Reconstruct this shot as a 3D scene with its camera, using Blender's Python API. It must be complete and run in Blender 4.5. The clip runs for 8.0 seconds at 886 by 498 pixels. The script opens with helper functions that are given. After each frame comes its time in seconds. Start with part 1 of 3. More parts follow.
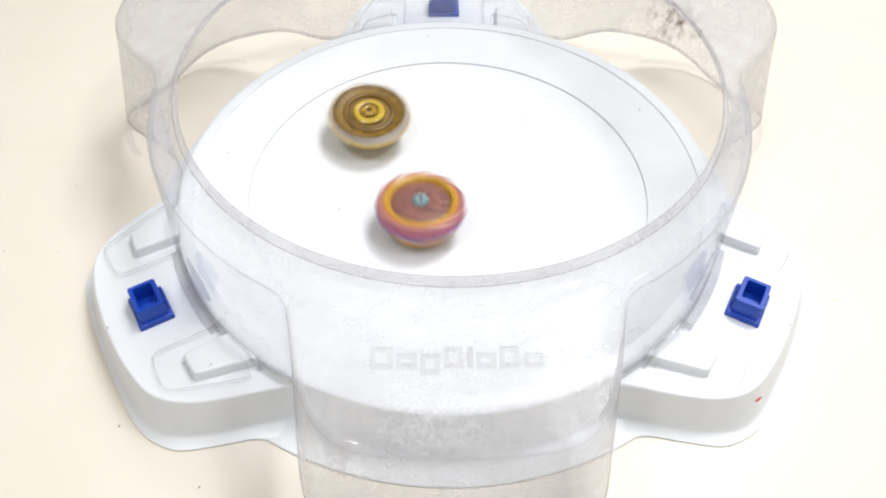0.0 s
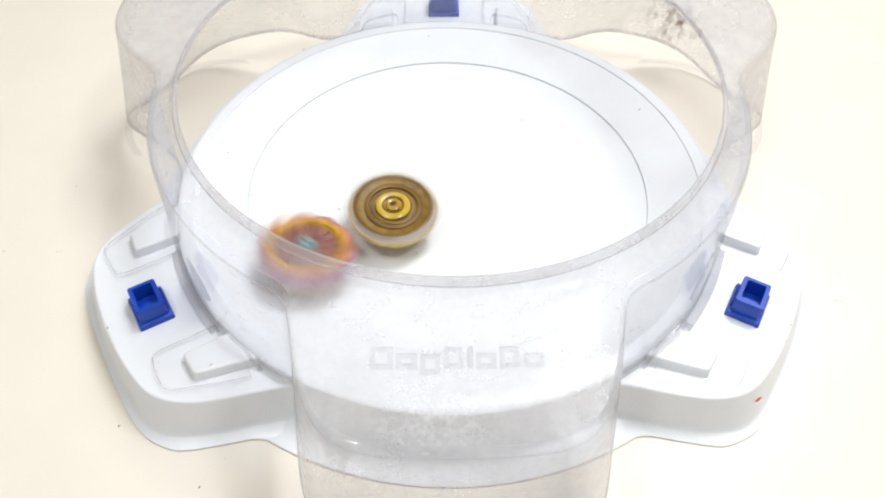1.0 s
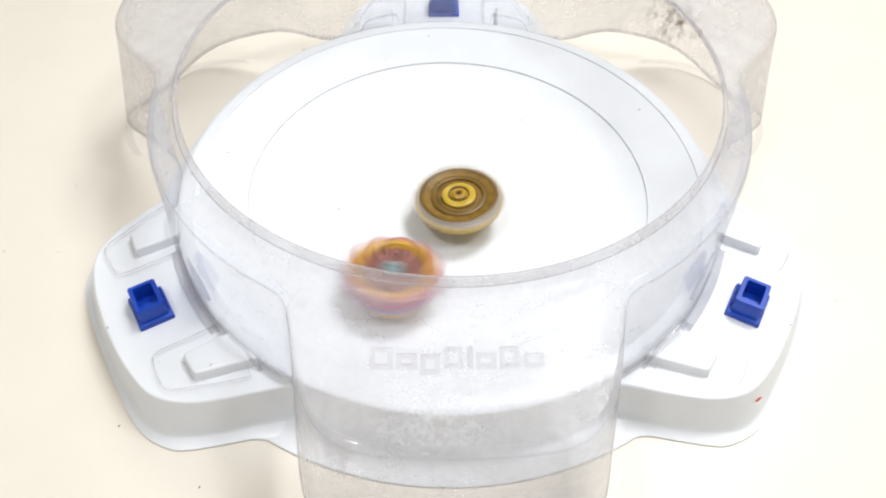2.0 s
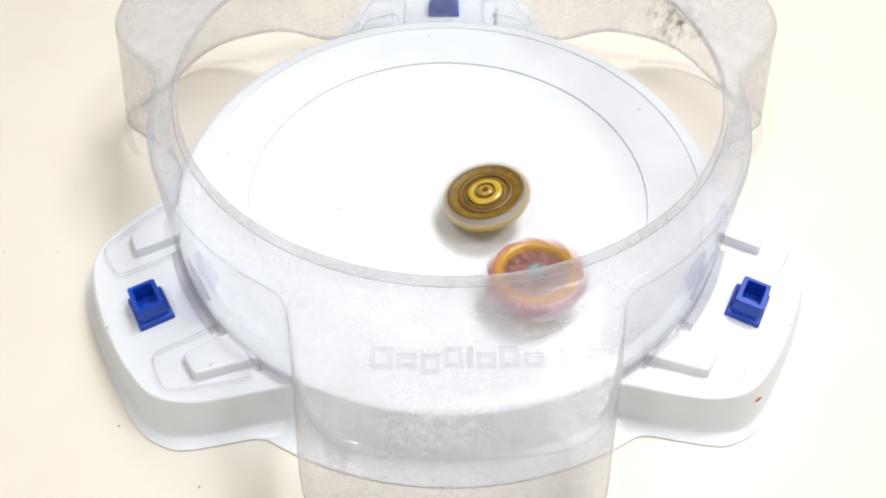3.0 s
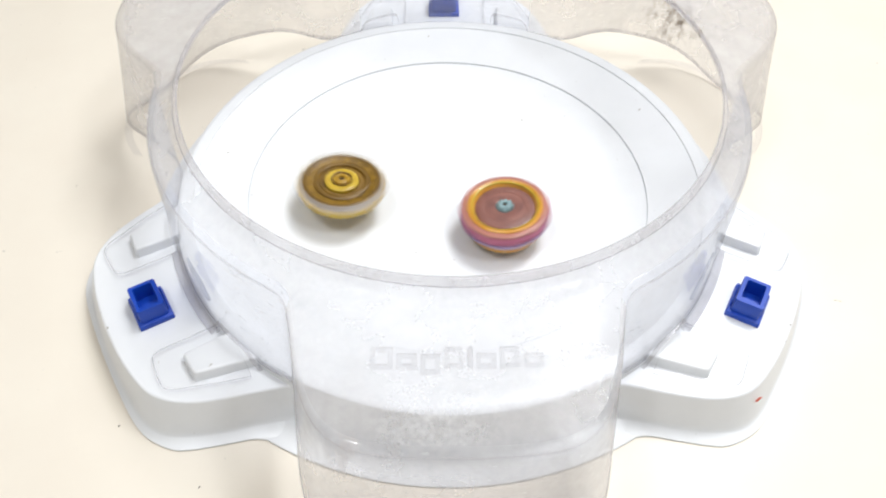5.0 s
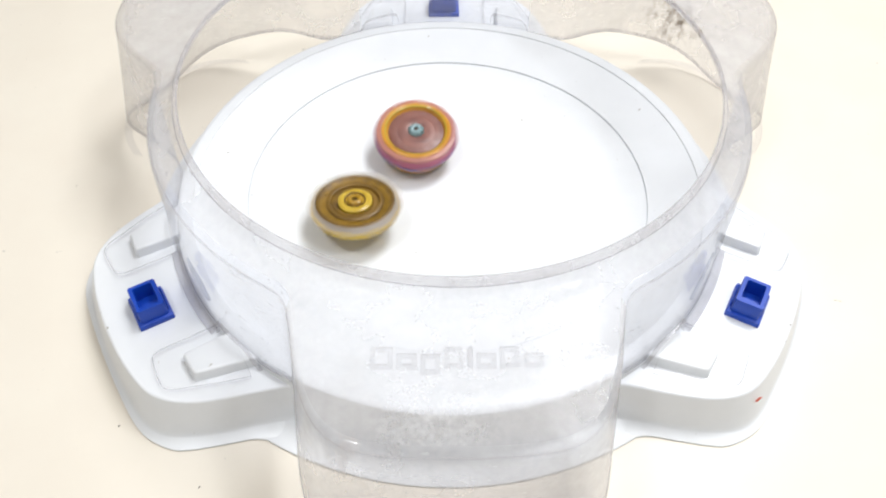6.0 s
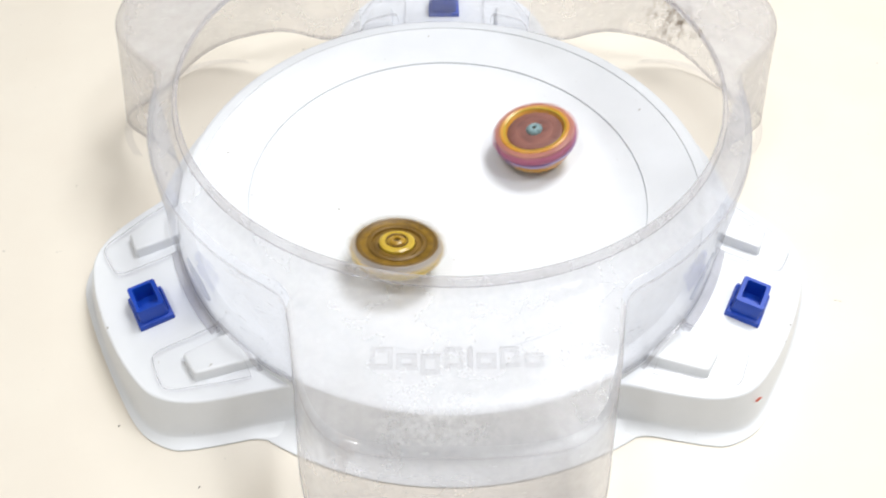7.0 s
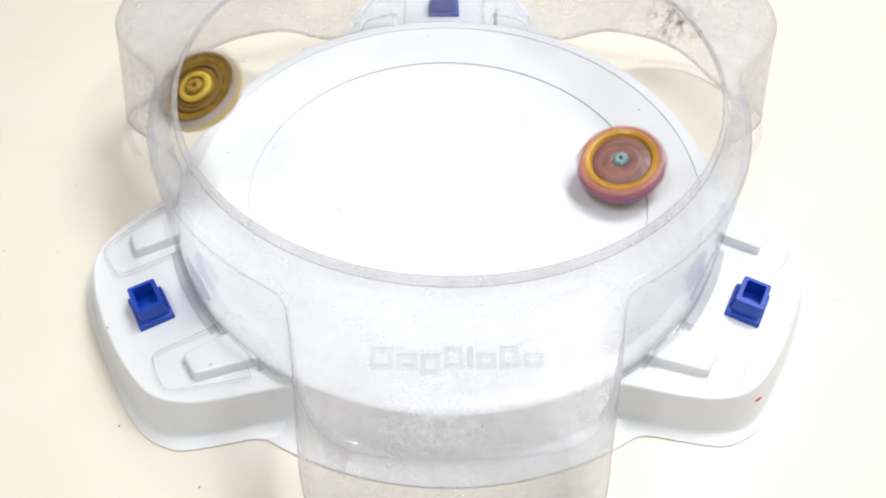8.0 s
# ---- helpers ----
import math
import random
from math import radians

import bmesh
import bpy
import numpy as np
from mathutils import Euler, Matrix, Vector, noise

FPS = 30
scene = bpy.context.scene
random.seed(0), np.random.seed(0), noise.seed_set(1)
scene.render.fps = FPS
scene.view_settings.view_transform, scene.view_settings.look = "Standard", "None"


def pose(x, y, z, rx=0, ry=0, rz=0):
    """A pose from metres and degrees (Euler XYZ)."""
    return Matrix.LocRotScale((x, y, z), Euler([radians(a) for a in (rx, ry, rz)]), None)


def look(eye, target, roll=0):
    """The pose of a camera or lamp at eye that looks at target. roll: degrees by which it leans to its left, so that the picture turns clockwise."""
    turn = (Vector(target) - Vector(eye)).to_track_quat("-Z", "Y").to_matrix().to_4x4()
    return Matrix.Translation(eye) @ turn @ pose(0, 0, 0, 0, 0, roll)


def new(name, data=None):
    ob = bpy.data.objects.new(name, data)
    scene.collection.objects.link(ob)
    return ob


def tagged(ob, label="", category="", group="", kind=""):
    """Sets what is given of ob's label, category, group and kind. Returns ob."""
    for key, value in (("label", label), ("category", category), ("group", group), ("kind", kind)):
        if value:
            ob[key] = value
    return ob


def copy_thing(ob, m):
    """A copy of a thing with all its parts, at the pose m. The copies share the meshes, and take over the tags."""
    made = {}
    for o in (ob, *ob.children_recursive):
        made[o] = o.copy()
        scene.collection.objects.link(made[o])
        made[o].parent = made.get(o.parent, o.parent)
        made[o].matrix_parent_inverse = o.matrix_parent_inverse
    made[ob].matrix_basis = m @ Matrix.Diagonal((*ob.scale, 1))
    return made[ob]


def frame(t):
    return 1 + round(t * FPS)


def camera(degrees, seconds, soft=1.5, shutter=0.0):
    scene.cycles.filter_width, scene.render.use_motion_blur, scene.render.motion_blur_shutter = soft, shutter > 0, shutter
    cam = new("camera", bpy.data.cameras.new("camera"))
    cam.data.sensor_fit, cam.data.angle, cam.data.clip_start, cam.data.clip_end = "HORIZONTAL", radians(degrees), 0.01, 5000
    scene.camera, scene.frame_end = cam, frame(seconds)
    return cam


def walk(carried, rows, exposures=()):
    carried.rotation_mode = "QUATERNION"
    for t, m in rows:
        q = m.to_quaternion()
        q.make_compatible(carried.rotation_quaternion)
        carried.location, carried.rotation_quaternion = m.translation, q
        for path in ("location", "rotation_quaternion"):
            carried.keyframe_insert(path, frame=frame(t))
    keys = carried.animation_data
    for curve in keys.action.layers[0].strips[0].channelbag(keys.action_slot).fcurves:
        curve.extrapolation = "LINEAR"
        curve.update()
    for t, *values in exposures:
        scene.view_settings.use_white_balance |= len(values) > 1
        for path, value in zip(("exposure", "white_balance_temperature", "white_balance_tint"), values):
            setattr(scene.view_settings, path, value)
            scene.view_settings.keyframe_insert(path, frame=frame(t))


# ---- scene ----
cam = camera(57.62, 8.0, soft=2.0, shutter=0.45)


def eye_pose():
    """Fixed tripod pose: pitch 50.3 down, a slight yaw and roll."""
    p, w = radians(-50.268), radians(1.386)
    way = Vector((math.sin(w) * math.cos(p), math.cos(w) * math.cos(p), math.sin(p)))
    eye = Vector((-0.0105, -0.3341, 0.3666))
    return look(eye, eye + way, ROLL)


ROLL = 0.828
walk(cam, [(0.0, eye_pose()), (8.0, eye_pose())])

# ---- light ----
scene.view_settings.exposure = 0.0
world = bpy.data.worlds.new("room_air")
world.use_nodes = True
world.node_tree.nodes["Background"].inputs[0].default_value = (1.0, 0.98, 0.95, 1)
world.node_tree.nodes["Background"].inputs[1].default_value = 0.3
scene.world = world

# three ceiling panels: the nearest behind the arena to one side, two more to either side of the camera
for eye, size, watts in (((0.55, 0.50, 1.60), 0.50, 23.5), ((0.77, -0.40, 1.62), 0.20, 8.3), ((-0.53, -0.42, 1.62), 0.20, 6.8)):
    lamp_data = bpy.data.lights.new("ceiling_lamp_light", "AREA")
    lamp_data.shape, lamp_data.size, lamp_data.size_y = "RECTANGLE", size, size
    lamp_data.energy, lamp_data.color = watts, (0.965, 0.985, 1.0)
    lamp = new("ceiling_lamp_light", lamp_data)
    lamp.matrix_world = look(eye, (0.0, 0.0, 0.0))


# ---- materials ----
def mat(name):
    m = bpy.data.materials.new(name)
    m.use_nodes = True
    return m, m.node_tree.nodes, m.node_tree.links


def coords(nodes, links, scale):
    tc = nodes.new("ShaderNodeTexCoord")
    mp = nodes.new("ShaderNodeMapping")
    mp.inputs["Scale"].default_value = scale if isinstance(scale, tuple) else (scale,) * 3
    links.new(tc.outputs["Object"], mp.inputs["Vector"])
    return mp.outputs["Vector"]


def noise_tex(nodes, links, vec, scale, detail=4.0, rough=0.55):
    n = nodes.new("ShaderNodeTexNoise")
    n.inputs["Scale"].default_value, n.inputs["Detail"].default_value = scale, detail
    n.inputs["Roughness"].default_value = rough
    links.new(vec, n.inputs["Vector"])
    return n.outputs["Fac"]


def ramp(nodes, links, fac, stops):
    r = nodes.new("ShaderNodeValToRGB")
    el = r.color_ramp.elements
    while len(el) < len(stops):
        el.new(0.5)
    for e, (p, c) in zip(el, stops):
        e.position, e.color = p, (*c, 1) if len(c) == 3 else c
    links.new(fac, r.inputs["Fac"])
    return r.outputs["Color"]


def plastic(name, a, b, rough=0.35, grain=60.0, speck=None, bump=0.02, coat=0.0, metal=0.0):
    """Moulded plastic: two close tones, fine grain, and a few dark specks."""
    m, nodes, links = mat(name)
    bsdf = nodes["Principled BSDF"]
    vec = coords(nodes, links, 1.0)
    col = ramp(nodes, links, noise_tex(nodes, links, vec, grain), [(0.35, a), (0.65, b)])
    if speck:
        sp = noise_tex(nodes, links, vec, speck, 2.0)
        mask = ramp(nodes, links, sp, [(0.74, (0, 0, 0)), (0.79, (1, 1, 1))])
        mix = nodes.new("ShaderNodeMix")
        mix.data_type = "RGBA"
        links.new(mask, mix.inputs["Factor"])
        links.new(col, mix.inputs["A"])
        mix.inputs["B"].default_value = (0.42, 0.40, 0.37, 1)
        col = mix.outputs["Result"]
    links.new(col, bsdf.inputs["Base Color"])
    rr = nodes.new("ShaderNodeMapRange")
    rr.inputs["To Min"].default_value, rr.inputs["To Max"].default_value = rough * 0.8, min(1.0, rough * 1.25)
    links.new(noise_tex(nodes, links, vec, grain * 0.4), rr.inputs["Value"])
    links.new(rr.outputs["Result"], bsdf.inputs["Roughness"])
    bsdf.inputs["Metallic"].default_value = metal
    bsdf.inputs["Coat Weight"].default_value = coat
    bp = nodes.new("ShaderNodeBump")
    bp.inputs["Strength"].default_value, bp.inputs["Distance"].default_value = bump, 0.0006
    links.new(noise_tex(nodes, links, vec, grain * 8), bp.inputs["Height"])
    links.new(bp.outputs["Normal"], bsdf.inputs["Normal"])
    return m


def clear_plastic(name, haze, tint, dirt=0.0, gloss=1.0, grime_at=None, streak=1.3, grime_color=(0.30, 0.23, 0.16), fog_color=(0.79, 0.77, 0.775)):
    """Thin clear sheet: sees straight through, shines at the grazing angle, with haze, scratches and scuffs."""
    m, nodes, links = mat(name)
    nodes.remove(nodes["Principled BSDF"])
    out = nodes["Material Output"]
    vec = coords(nodes, links, 1.0)
    clear = nodes.new("ShaderNodeBsdfTransparent")
    clear.inputs["Color"].default_value = (*tint, 1)
    fog = nodes.new("ShaderNodeBsdfDiffuse")
    fog.inputs["Color"].default_value = (*fog_color, 1)
    glow = nodes.new("ShaderNodeBsdfTranslucent")
    glow.inputs["Color"].default_value = (*fog_color, 1)
    body = nodes.new("ShaderNodeMixShader")
    body.inputs[0].default_value = 0.5
    links.new(fog.outputs[0], body.inputs[1])
    links.new(glow.outputs[0], body.inputs[2])
    # haze: broad cloud, plus fine stretched scratches
    cloud = noise_tex(nodes, links, vec, 26.0, 5.0, 0.6)
    sv = coords(nodes, links, (26.0, 34.0, 120.0))
    scratch = ramp(nodes, links, noise_tex(nodes, links, sv, 4.0, 6.0, 0.75), [(0.60, (0, 0, 0)), (0.78, (1, 1, 1))])
    hz = nodes.new("ShaderNodeMapRange")
    hz.inputs["From Min"].default_value, hz.inputs["From Max"].default_value = 0.3, 0.75
    hz.inputs["To Min"].default_value, hz.inputs["To Max"].default_value = haze * 0.55, haze * 1.5
    links.new(cloud, hz.inputs["Value"])
    add = nodes.new("ShaderNodeMath")
    add.operation, add.use_clamp = "MULTIPLY_ADD", True
    links.new(scratch, add.inputs[0])
    add.inputs[1].default_value = haze * streak
    links.new(hz.outputs["Result"], add.inputs[2])
    base = nodes.new("ShaderNodeMixShader")
    links.new(add.outputs[0], base.inputs[0])
    links.new(clear.outputs[0], base.inputs[1])
    links.new(body.outputs[0], base.inputs[2])
    last = base
    if dirt:
        dv = coords(nodes, links, (1.0, 1.0, 0.35))
        spots = ramp(nodes, links, noise_tex(nodes, links, dv, 42.0, 8.0, 0.72), [(0.62, (0, 0, 0)), (0.72, (dirt, dirt, dirt))])
        if grime_at:
            gx, gy, gz, reach_out, strong = grime_at
            tc = nodes.new("ShaderNodeTexCoord")
            far = nodes.new("ShaderNodeVectorMath")
            far.operation = "DISTANCE"
            far.inputs[1].default_value = (gx, gy, gz)
            links.new(tc.outputs["Object"], far.inputs[0])
            near = nodes.new("ShaderNodeMapRange")
            near.inputs["From Min"].default_value, near.inputs["From Max"].default_value = 0.0, reach_out
            near.inputs["To Min"].default_value, near.inputs["To Max"].default_value = strong, 0.0
            links.new(far.outputs["Value"], near.inputs["Value"])
            patch = ramp(nodes, links, noise_tex(nodes, links, coords(nodes, links, (1.0, 1.0, 0.4)), 240.0, 8.0, 0.75), [(0.47, (0, 0, 0)), (0.64, (1, 1, 1))])
            both = nodes.new("ShaderNodeMath")
            both.operation, both.use_clamp = "MULTIPLY_ADD", True
            links.new(patch, both.inputs[0])
            links.new(near.outputs["Result"], both.inputs[1])
            links.new(spots, both.inputs[2])
            spots = both.outputs[0]
        brown = nodes.new("ShaderNodeBsdfDiffuse")
        brown.inputs["Color"].default_value = (*grime_color, 1)
        grime = nodes.new("ShaderNodeMixShader")
        links.new(spots, grime.inputs[0])
        links.new(base.outputs[0], grime.inputs[1])
        links.new(brown.outputs[0], grime.inputs[2])
        last = grime
    shine = nodes.new("ShaderNodeBsdfGlossy")
    shine.inputs["Roughness"].default_value = 0.09
    fr = nodes.new("ShaderNodeLayerWeight")
    fr.inputs["Blend"].default_value = 0.5
    curve = nodes.new("ShaderNodeMath")
    curve.operation = "POWER"
    curve.inputs[1].default_value = 4.0
    links.new(fr.outputs["Facing"], curve.inputs[0])
    scale = nodes.new("ShaderNodeMath")
    scale.operation, scale.use_clamp = "MULTIPLY_ADD", True
    scale.inputs[1].default_value, scale.inputs[2].default_value = 0.50 * gloss, 0.020 * gloss
    links.new(curve.outputs[0], scale.inputs[0])
    top = nodes.new("ShaderNodeMixShader")
    links.new(scale.outputs[0], top.inputs[0])
    links.new(last.outputs[0], top.inputs[1])
    links.new(shine.outputs[0], top.inputs[2])
    bp = nodes.new("ShaderNodeBump")
    bp.inputs["Strength"].default_value, bp.inputs["Distance"].default_value = 0.25, 0.002
    links.new(noise_tex(nodes, links, vec, 55.0, 3.0), bp.inputs["Height"])
    links.new(bp.outputs["Normal"], shine.inputs["Normal"])
    links.new(top.outputs[0], out.inputs["Surface"])
    return m


WHITE = plastic("white_plastic", (0.81, 0.83, 0.86), (0.785, 0.805, 0.835), 0.32, 45.0, speck=190.0, bump=0.03)
BLUE = plastic("blue_plastic", (0.004, 0.052, 0.42), (0.005, 0.060, 0.47), 0.38, 70.0)
CREAM = plastic("cream_laminate", (0.80, 0.745, 0.655), (0.78, 0.72, 0.63), 0.45, 14.0, speck=120.0)
WALL_PAINT = plastic("white_wall_paint", (0.80, 0.79, 0.76), (0.77, 0.76, 0.73), 0.8, 4.0)
FLOOR_WOOD = plastic("floor_laminate", (0.42, 0.30, 0.20), (0.33, 0.23, 0.15), 0.5, 9.0)
STEEL = plastic("grey_metal", (0.45, 0.45, 0.46), (0.38, 0.38, 0.40), 0.35, 30.0, metal=1.0)
CLEAR = clear_plastic("clear_cover_plastic", 0.34, (0.925, 0.925, 0.94), dirt=0.001, gloss=0.32, streak=0.3, grime_at=(-0.010, -0.1925, 0.0985, 0.030, 0.30), grime_color=(0.86, 0.86, 0.88), fog_color=(0.780, 0.775, 0.798))
CLEAR_THIN = clear_plastic("thin_clear_plastic", 0.04, (0.982, 0.982, 0.986), gloss=0.5)
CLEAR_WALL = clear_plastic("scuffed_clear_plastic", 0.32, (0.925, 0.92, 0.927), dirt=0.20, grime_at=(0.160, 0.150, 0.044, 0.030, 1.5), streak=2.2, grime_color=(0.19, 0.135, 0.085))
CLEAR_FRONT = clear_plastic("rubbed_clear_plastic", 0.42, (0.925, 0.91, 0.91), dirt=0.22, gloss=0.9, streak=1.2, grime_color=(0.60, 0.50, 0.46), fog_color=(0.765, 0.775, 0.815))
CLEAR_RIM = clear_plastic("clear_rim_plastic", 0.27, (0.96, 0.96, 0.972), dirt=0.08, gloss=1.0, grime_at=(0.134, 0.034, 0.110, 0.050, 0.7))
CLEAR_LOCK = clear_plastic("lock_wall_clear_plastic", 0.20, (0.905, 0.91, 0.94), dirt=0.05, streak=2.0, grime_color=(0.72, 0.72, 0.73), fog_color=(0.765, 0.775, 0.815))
EDGE = clear_plastic("thick_clear_edge_plastic", 0.22, (0.93, 0.93, 0.945), gloss=0.9)
SOFT_EDGE = clear_plastic("soft_clear_edge_plastic", 0.16, (0.965, 0.965, 0.972), gloss=0.9)
SLOT_SHADE = clear_plastic("slot_shade_tint", 0.12, (0.76, 0.78, 0.85), gloss=0.5)
GOLD = plastic("gold_plastic", (0.46, 0.27, 0.022), (0.30, 0.165, 0.014), 0.30, 160.0, coat=0.1)
YELLOW = plastic("yellow_plastic", (0.64, 0.46, 0.055), (0.44, 0.28, 0.025), 0.3, 160.0)
BRONZE = plastic("bronze_brown_plastic", (0.23, 0.125, 0.012), (0.075, 0.038, 0.005), 0.46, 160.0)
SMOKED = clear_plastic("pale_clear_ring_plastic", 0.42, (0.95, 0.93, 0.88), gloss=0.4)
DARK = plastic("dark_core_plastic", (0.06, 0.035, 0.012), (0.045, 0.03, 0.012), 0.4, 160.0)
MAGENTA = plastic("magenta_plastic", (0.50, 0.14, 0.22), (0.36, 0.085, 0.17), 0.33, 160.0)
VIOLET = plastic("violet_plastic", (0.38, 0.30, 0.50), (0.31, 0.24, 0.44), 0.33, 160.0)
ORANGE = plastic("orange_plastic", (0.70, 0.36, 0.045), (0.48, 0.21, 0.028), 0.3, 160.0, coat=0.3)
SALMON = plastic("salmon_plastic", (0.50, 0.215, 0.16), (0.34, 0.125, 0.105), 0.35, 160.0)
MAROON = plastic("maroon_plastic", (0.32, 0.140, 0.112), (0.155, 0.068, 0.060), 0.35, 160.0)
PALE_BLUE = plastic("pale_blue_plastic", (0.27, 0.40, 0.42), (0.22, 0.33, 0.36), 0.35, 160.0)
RED_INK = plastic("red_ink", (0.75, 0.14, 0.08), (0.68, 0.12, 0.07), 0.6, 200.0)


# ---- building helpers ----
def part(name, bm, material, parent, label="", smooth=True, angle=38):
    me = bpy.data.meshes.new(name)
    bmesh.ops.recalc_face_normals(bm, faces=bm.faces)
    if smooth:
        for f in bm.faces:
            f.smooth = True
        for e in bm.edges:
            if len(e.link_faces) == 2 and e.calc_face_angle(0) > radians(angle):
                e.smooth = False
    bm.to_mesh(me)
    bm.free()
    me.materials.append(material)
    ob = new(name, me)
    ob.parent = parent
    return tagged(ob, label)


def rings(loops, closed=True, cap_first=False, cap_last=False):
    """A skin over loops of points, all of one length."""
    bm = bmesh.new()
    vs = [[bm.verts.new(p) for p in loop] for loop in loops]
    n = len(vs[0])
    for a, b in zip(vs, vs[1:]):
        for i in range(n if closed else n - 1):
            j = (i + 1) % n
            bm.faces.new((a[i], a[j], b[j], b[i]))
    if cap_first:
        bm.faces.new(vs[0])
    if cap_last:
        bm.faces.new(vs[-1])
    return bm


def lathe(profile, steps=96, wave=None):
    """A turned solid: (radius, height) from the axis outward and back; wave(angle, radius, height) changes the radius."""
    loops = []
    for r, z in profile:
        loop = []
        for i in range(steps):
            a = 2 * math.pi * i / steps
            k = wave(a, r, z) if wave else r
            loop.append((k * math.cos(a), k * math.sin(a), z))
        loops.append(loop)
    return rings(loops)


def closed_lathe(profile, steps=96, wave=None):
    bm = lathe(list(profile) + [profile[0]], steps, wave)
    bmesh.ops.remove_doubles(bm, verts=bm.verts, dist=1e-6)
    return bm


def box(x0, x1, y0, y1, z0, z1, bevel=0.0, taper=0.0, segments=2):
    bm = bmesh.new()
    bmesh.ops.create_cube(bm, size=1)
    for v in bm.verts:
        top = v.co.z > 0
        k = taper if top else 0.0
        v.co.x = x1 - k if v.co.x > 0 else x0 + k
        v.co.y = y1 - k if v.co.y > 0 else y0 + k
        v.co.z = z1 if top else z0
    if bevel:
        bmesh.ops.bevel(bm, geom=bm.edges[:], offset=bevel, segments=segments, affect="EDGES", profile=0.5)
    return bm


def smooth_half(points, n):
    """n points at even steps along a soft curve through the points."""
    pts = [Vector(p) for p in points]
    dense = []
    for i in range(len(pts) - 1):
        p0, p1, p2, p3 = pts[max(i - 1, 0)], pts[i], pts[i + 1], pts[min(i + 2, len(pts) - 1)]
        for k in range(12):
            t = k / 12
            dense.append(0.5 * (2 * p1 + (p2 - p0) * t + (2 * p0 - 5 * p1 + 4 * p2 - p3) * t * t + (3 * p1 - p0 - 3 * p2 + p3) * t ** 3))
    dense.append(pts[-1])
    way = [0.0]
    for a, b in zip(dense, dense[1:]):
        way.append(way[-1] + (b - a).length)
    steps = np.linspace(0.0, way[-1], n)
    return list(zip(np.interp(steps, way, [p.x for p in dense]).tolist(), np.interp(steps, way, [p.y for p in dense]).tolist()))


def both_halves(points, n=44):
    """A lobe's outline along +x from its half on the +y side, root first."""
    half = smooth_half(points, n)
    return [(x, -y) for x, y in half] + [(x, y) for x, y in reversed(half[:-1])]


def inset(pts, d):
    """The outline drawn in by d (out where d is below zero)."""
    made, n = [], len(pts)
    for i, (x, y) in enumerate(pts):
        ax, ay = pts[max(i - 1, 0)]
        bx, by = pts[min(i + 1, n - 1)]
        k = math.hypot(bx - ax, by - ay) or 1.0
        made.append((x - d * (by - ay) / k, y + d * (bx - ax) / k))
    return made


def mirrored(bm):
    bmesh.ops.scale(bm, vec=(1, -1, 1), verts=bm.verts)
    return bm


def turned(degrees):
    return Matrix.Rotation(radians(degrees), 4, "Z")


# ---- room and table ----
def room():
    wx, wy, zb, zt = 1.9, 1.9, -0.74, 1.72
    for name, b in (("floor", (-wx, wx, -wy, wy, zb - 0.1, zb)), ("ceiling", (-wx, wx, -wy, wy, zt, zt + 0.1)),
                    ("wall_north", (-wx, wx, wy, wy + 0.1, zb, zt)), ("wall_south", (-wx, wx, -wy - 0.1, -wy, zb, zt)),
                    ("wall_east", (wx, wx + 0.1, -wy, wy, zb, zt)), ("wall_west", (-wx - 0.1, -wx, -wy, wy, zb, zt))):
        ob = part(name, box(*b), FLOOR_WOOD if name == "floor" else WALL_PAINT, None, smooth=False)
        tagged(ob, "plain wood floor" if name == "floor" else "plain white painted room surface", kind="structure")


def table():
    t = tagged(new("table"), "cream laminate tabletop under the toy arena", "table")
    part("tabletop", box(-0.8, 0.8, -0.6, 0.6, -0.028, 0.0, 0.003), CREAM, t)
    for sx in (-1, 1):
        for sy in (-1, 1):
            part("leg", box(sx * 0.74 - 0.02, sx * 0.74 + 0.02, sy * 0.54 - 0.02, sy * 0.54 + 0.02, -0.74, -0.028, 0.003), STEEL, t)


room()
table()

# ---- the toy arena: white dish with three clip platforms ----
RING_R, DISH_R, EDGE_R = 0.117, 0.1465, 0.1552
PLATFORM_Z, RIM_R, RIM_Z, SHOULDER_R, SHOULDER_Z = 0.0241, 0.139, 0.1077, 0.1544, 0.0988
LOBES = (90, 210, 330)


def dish():
    p = [(0.0002, 0.0150)]
    p += [(r, 0.0150 + 0.0083 * (r / RING_R) ** 2) for r in [RING_R * k / 24 for k in range(1, 24)]]
    # a fine step up at the ring, another at the lip
    p += [(RING_R - 0.0006, 0.02318), (RING_R - 0.0005, 0.02260), (RING_R - 0.0001, 0.02260), (RING_R + 0.0001, 0.02405)]
    p += [(RING_R + (DISH_R - RING_R - 0.0002) * k / 6, 0.02405 + 0.00655 * k / 6 - 0.0006 * math.sin(math.pi * k / 6)) for k in range(1, 7)]
    p += [(DISH_R + 0.0001, 0.0315), (0.1515, 0.0315), (0.1538, 0.0312), (0.1550, 0.0302), (EDGE_R, 0.0288)]
    # outside wall and foot
    p += [(0.1605, 0.0058), (0.1615, 0.0034), (0.1632, 0.0022), (0.1766, 0.0014), (0.1772, 0.0010), (0.1772, 0.0002), (0.1500, 0.0002), (0.1440, 0.0080), (0.0002, 0.0080)]
    return lathe(p, 160)


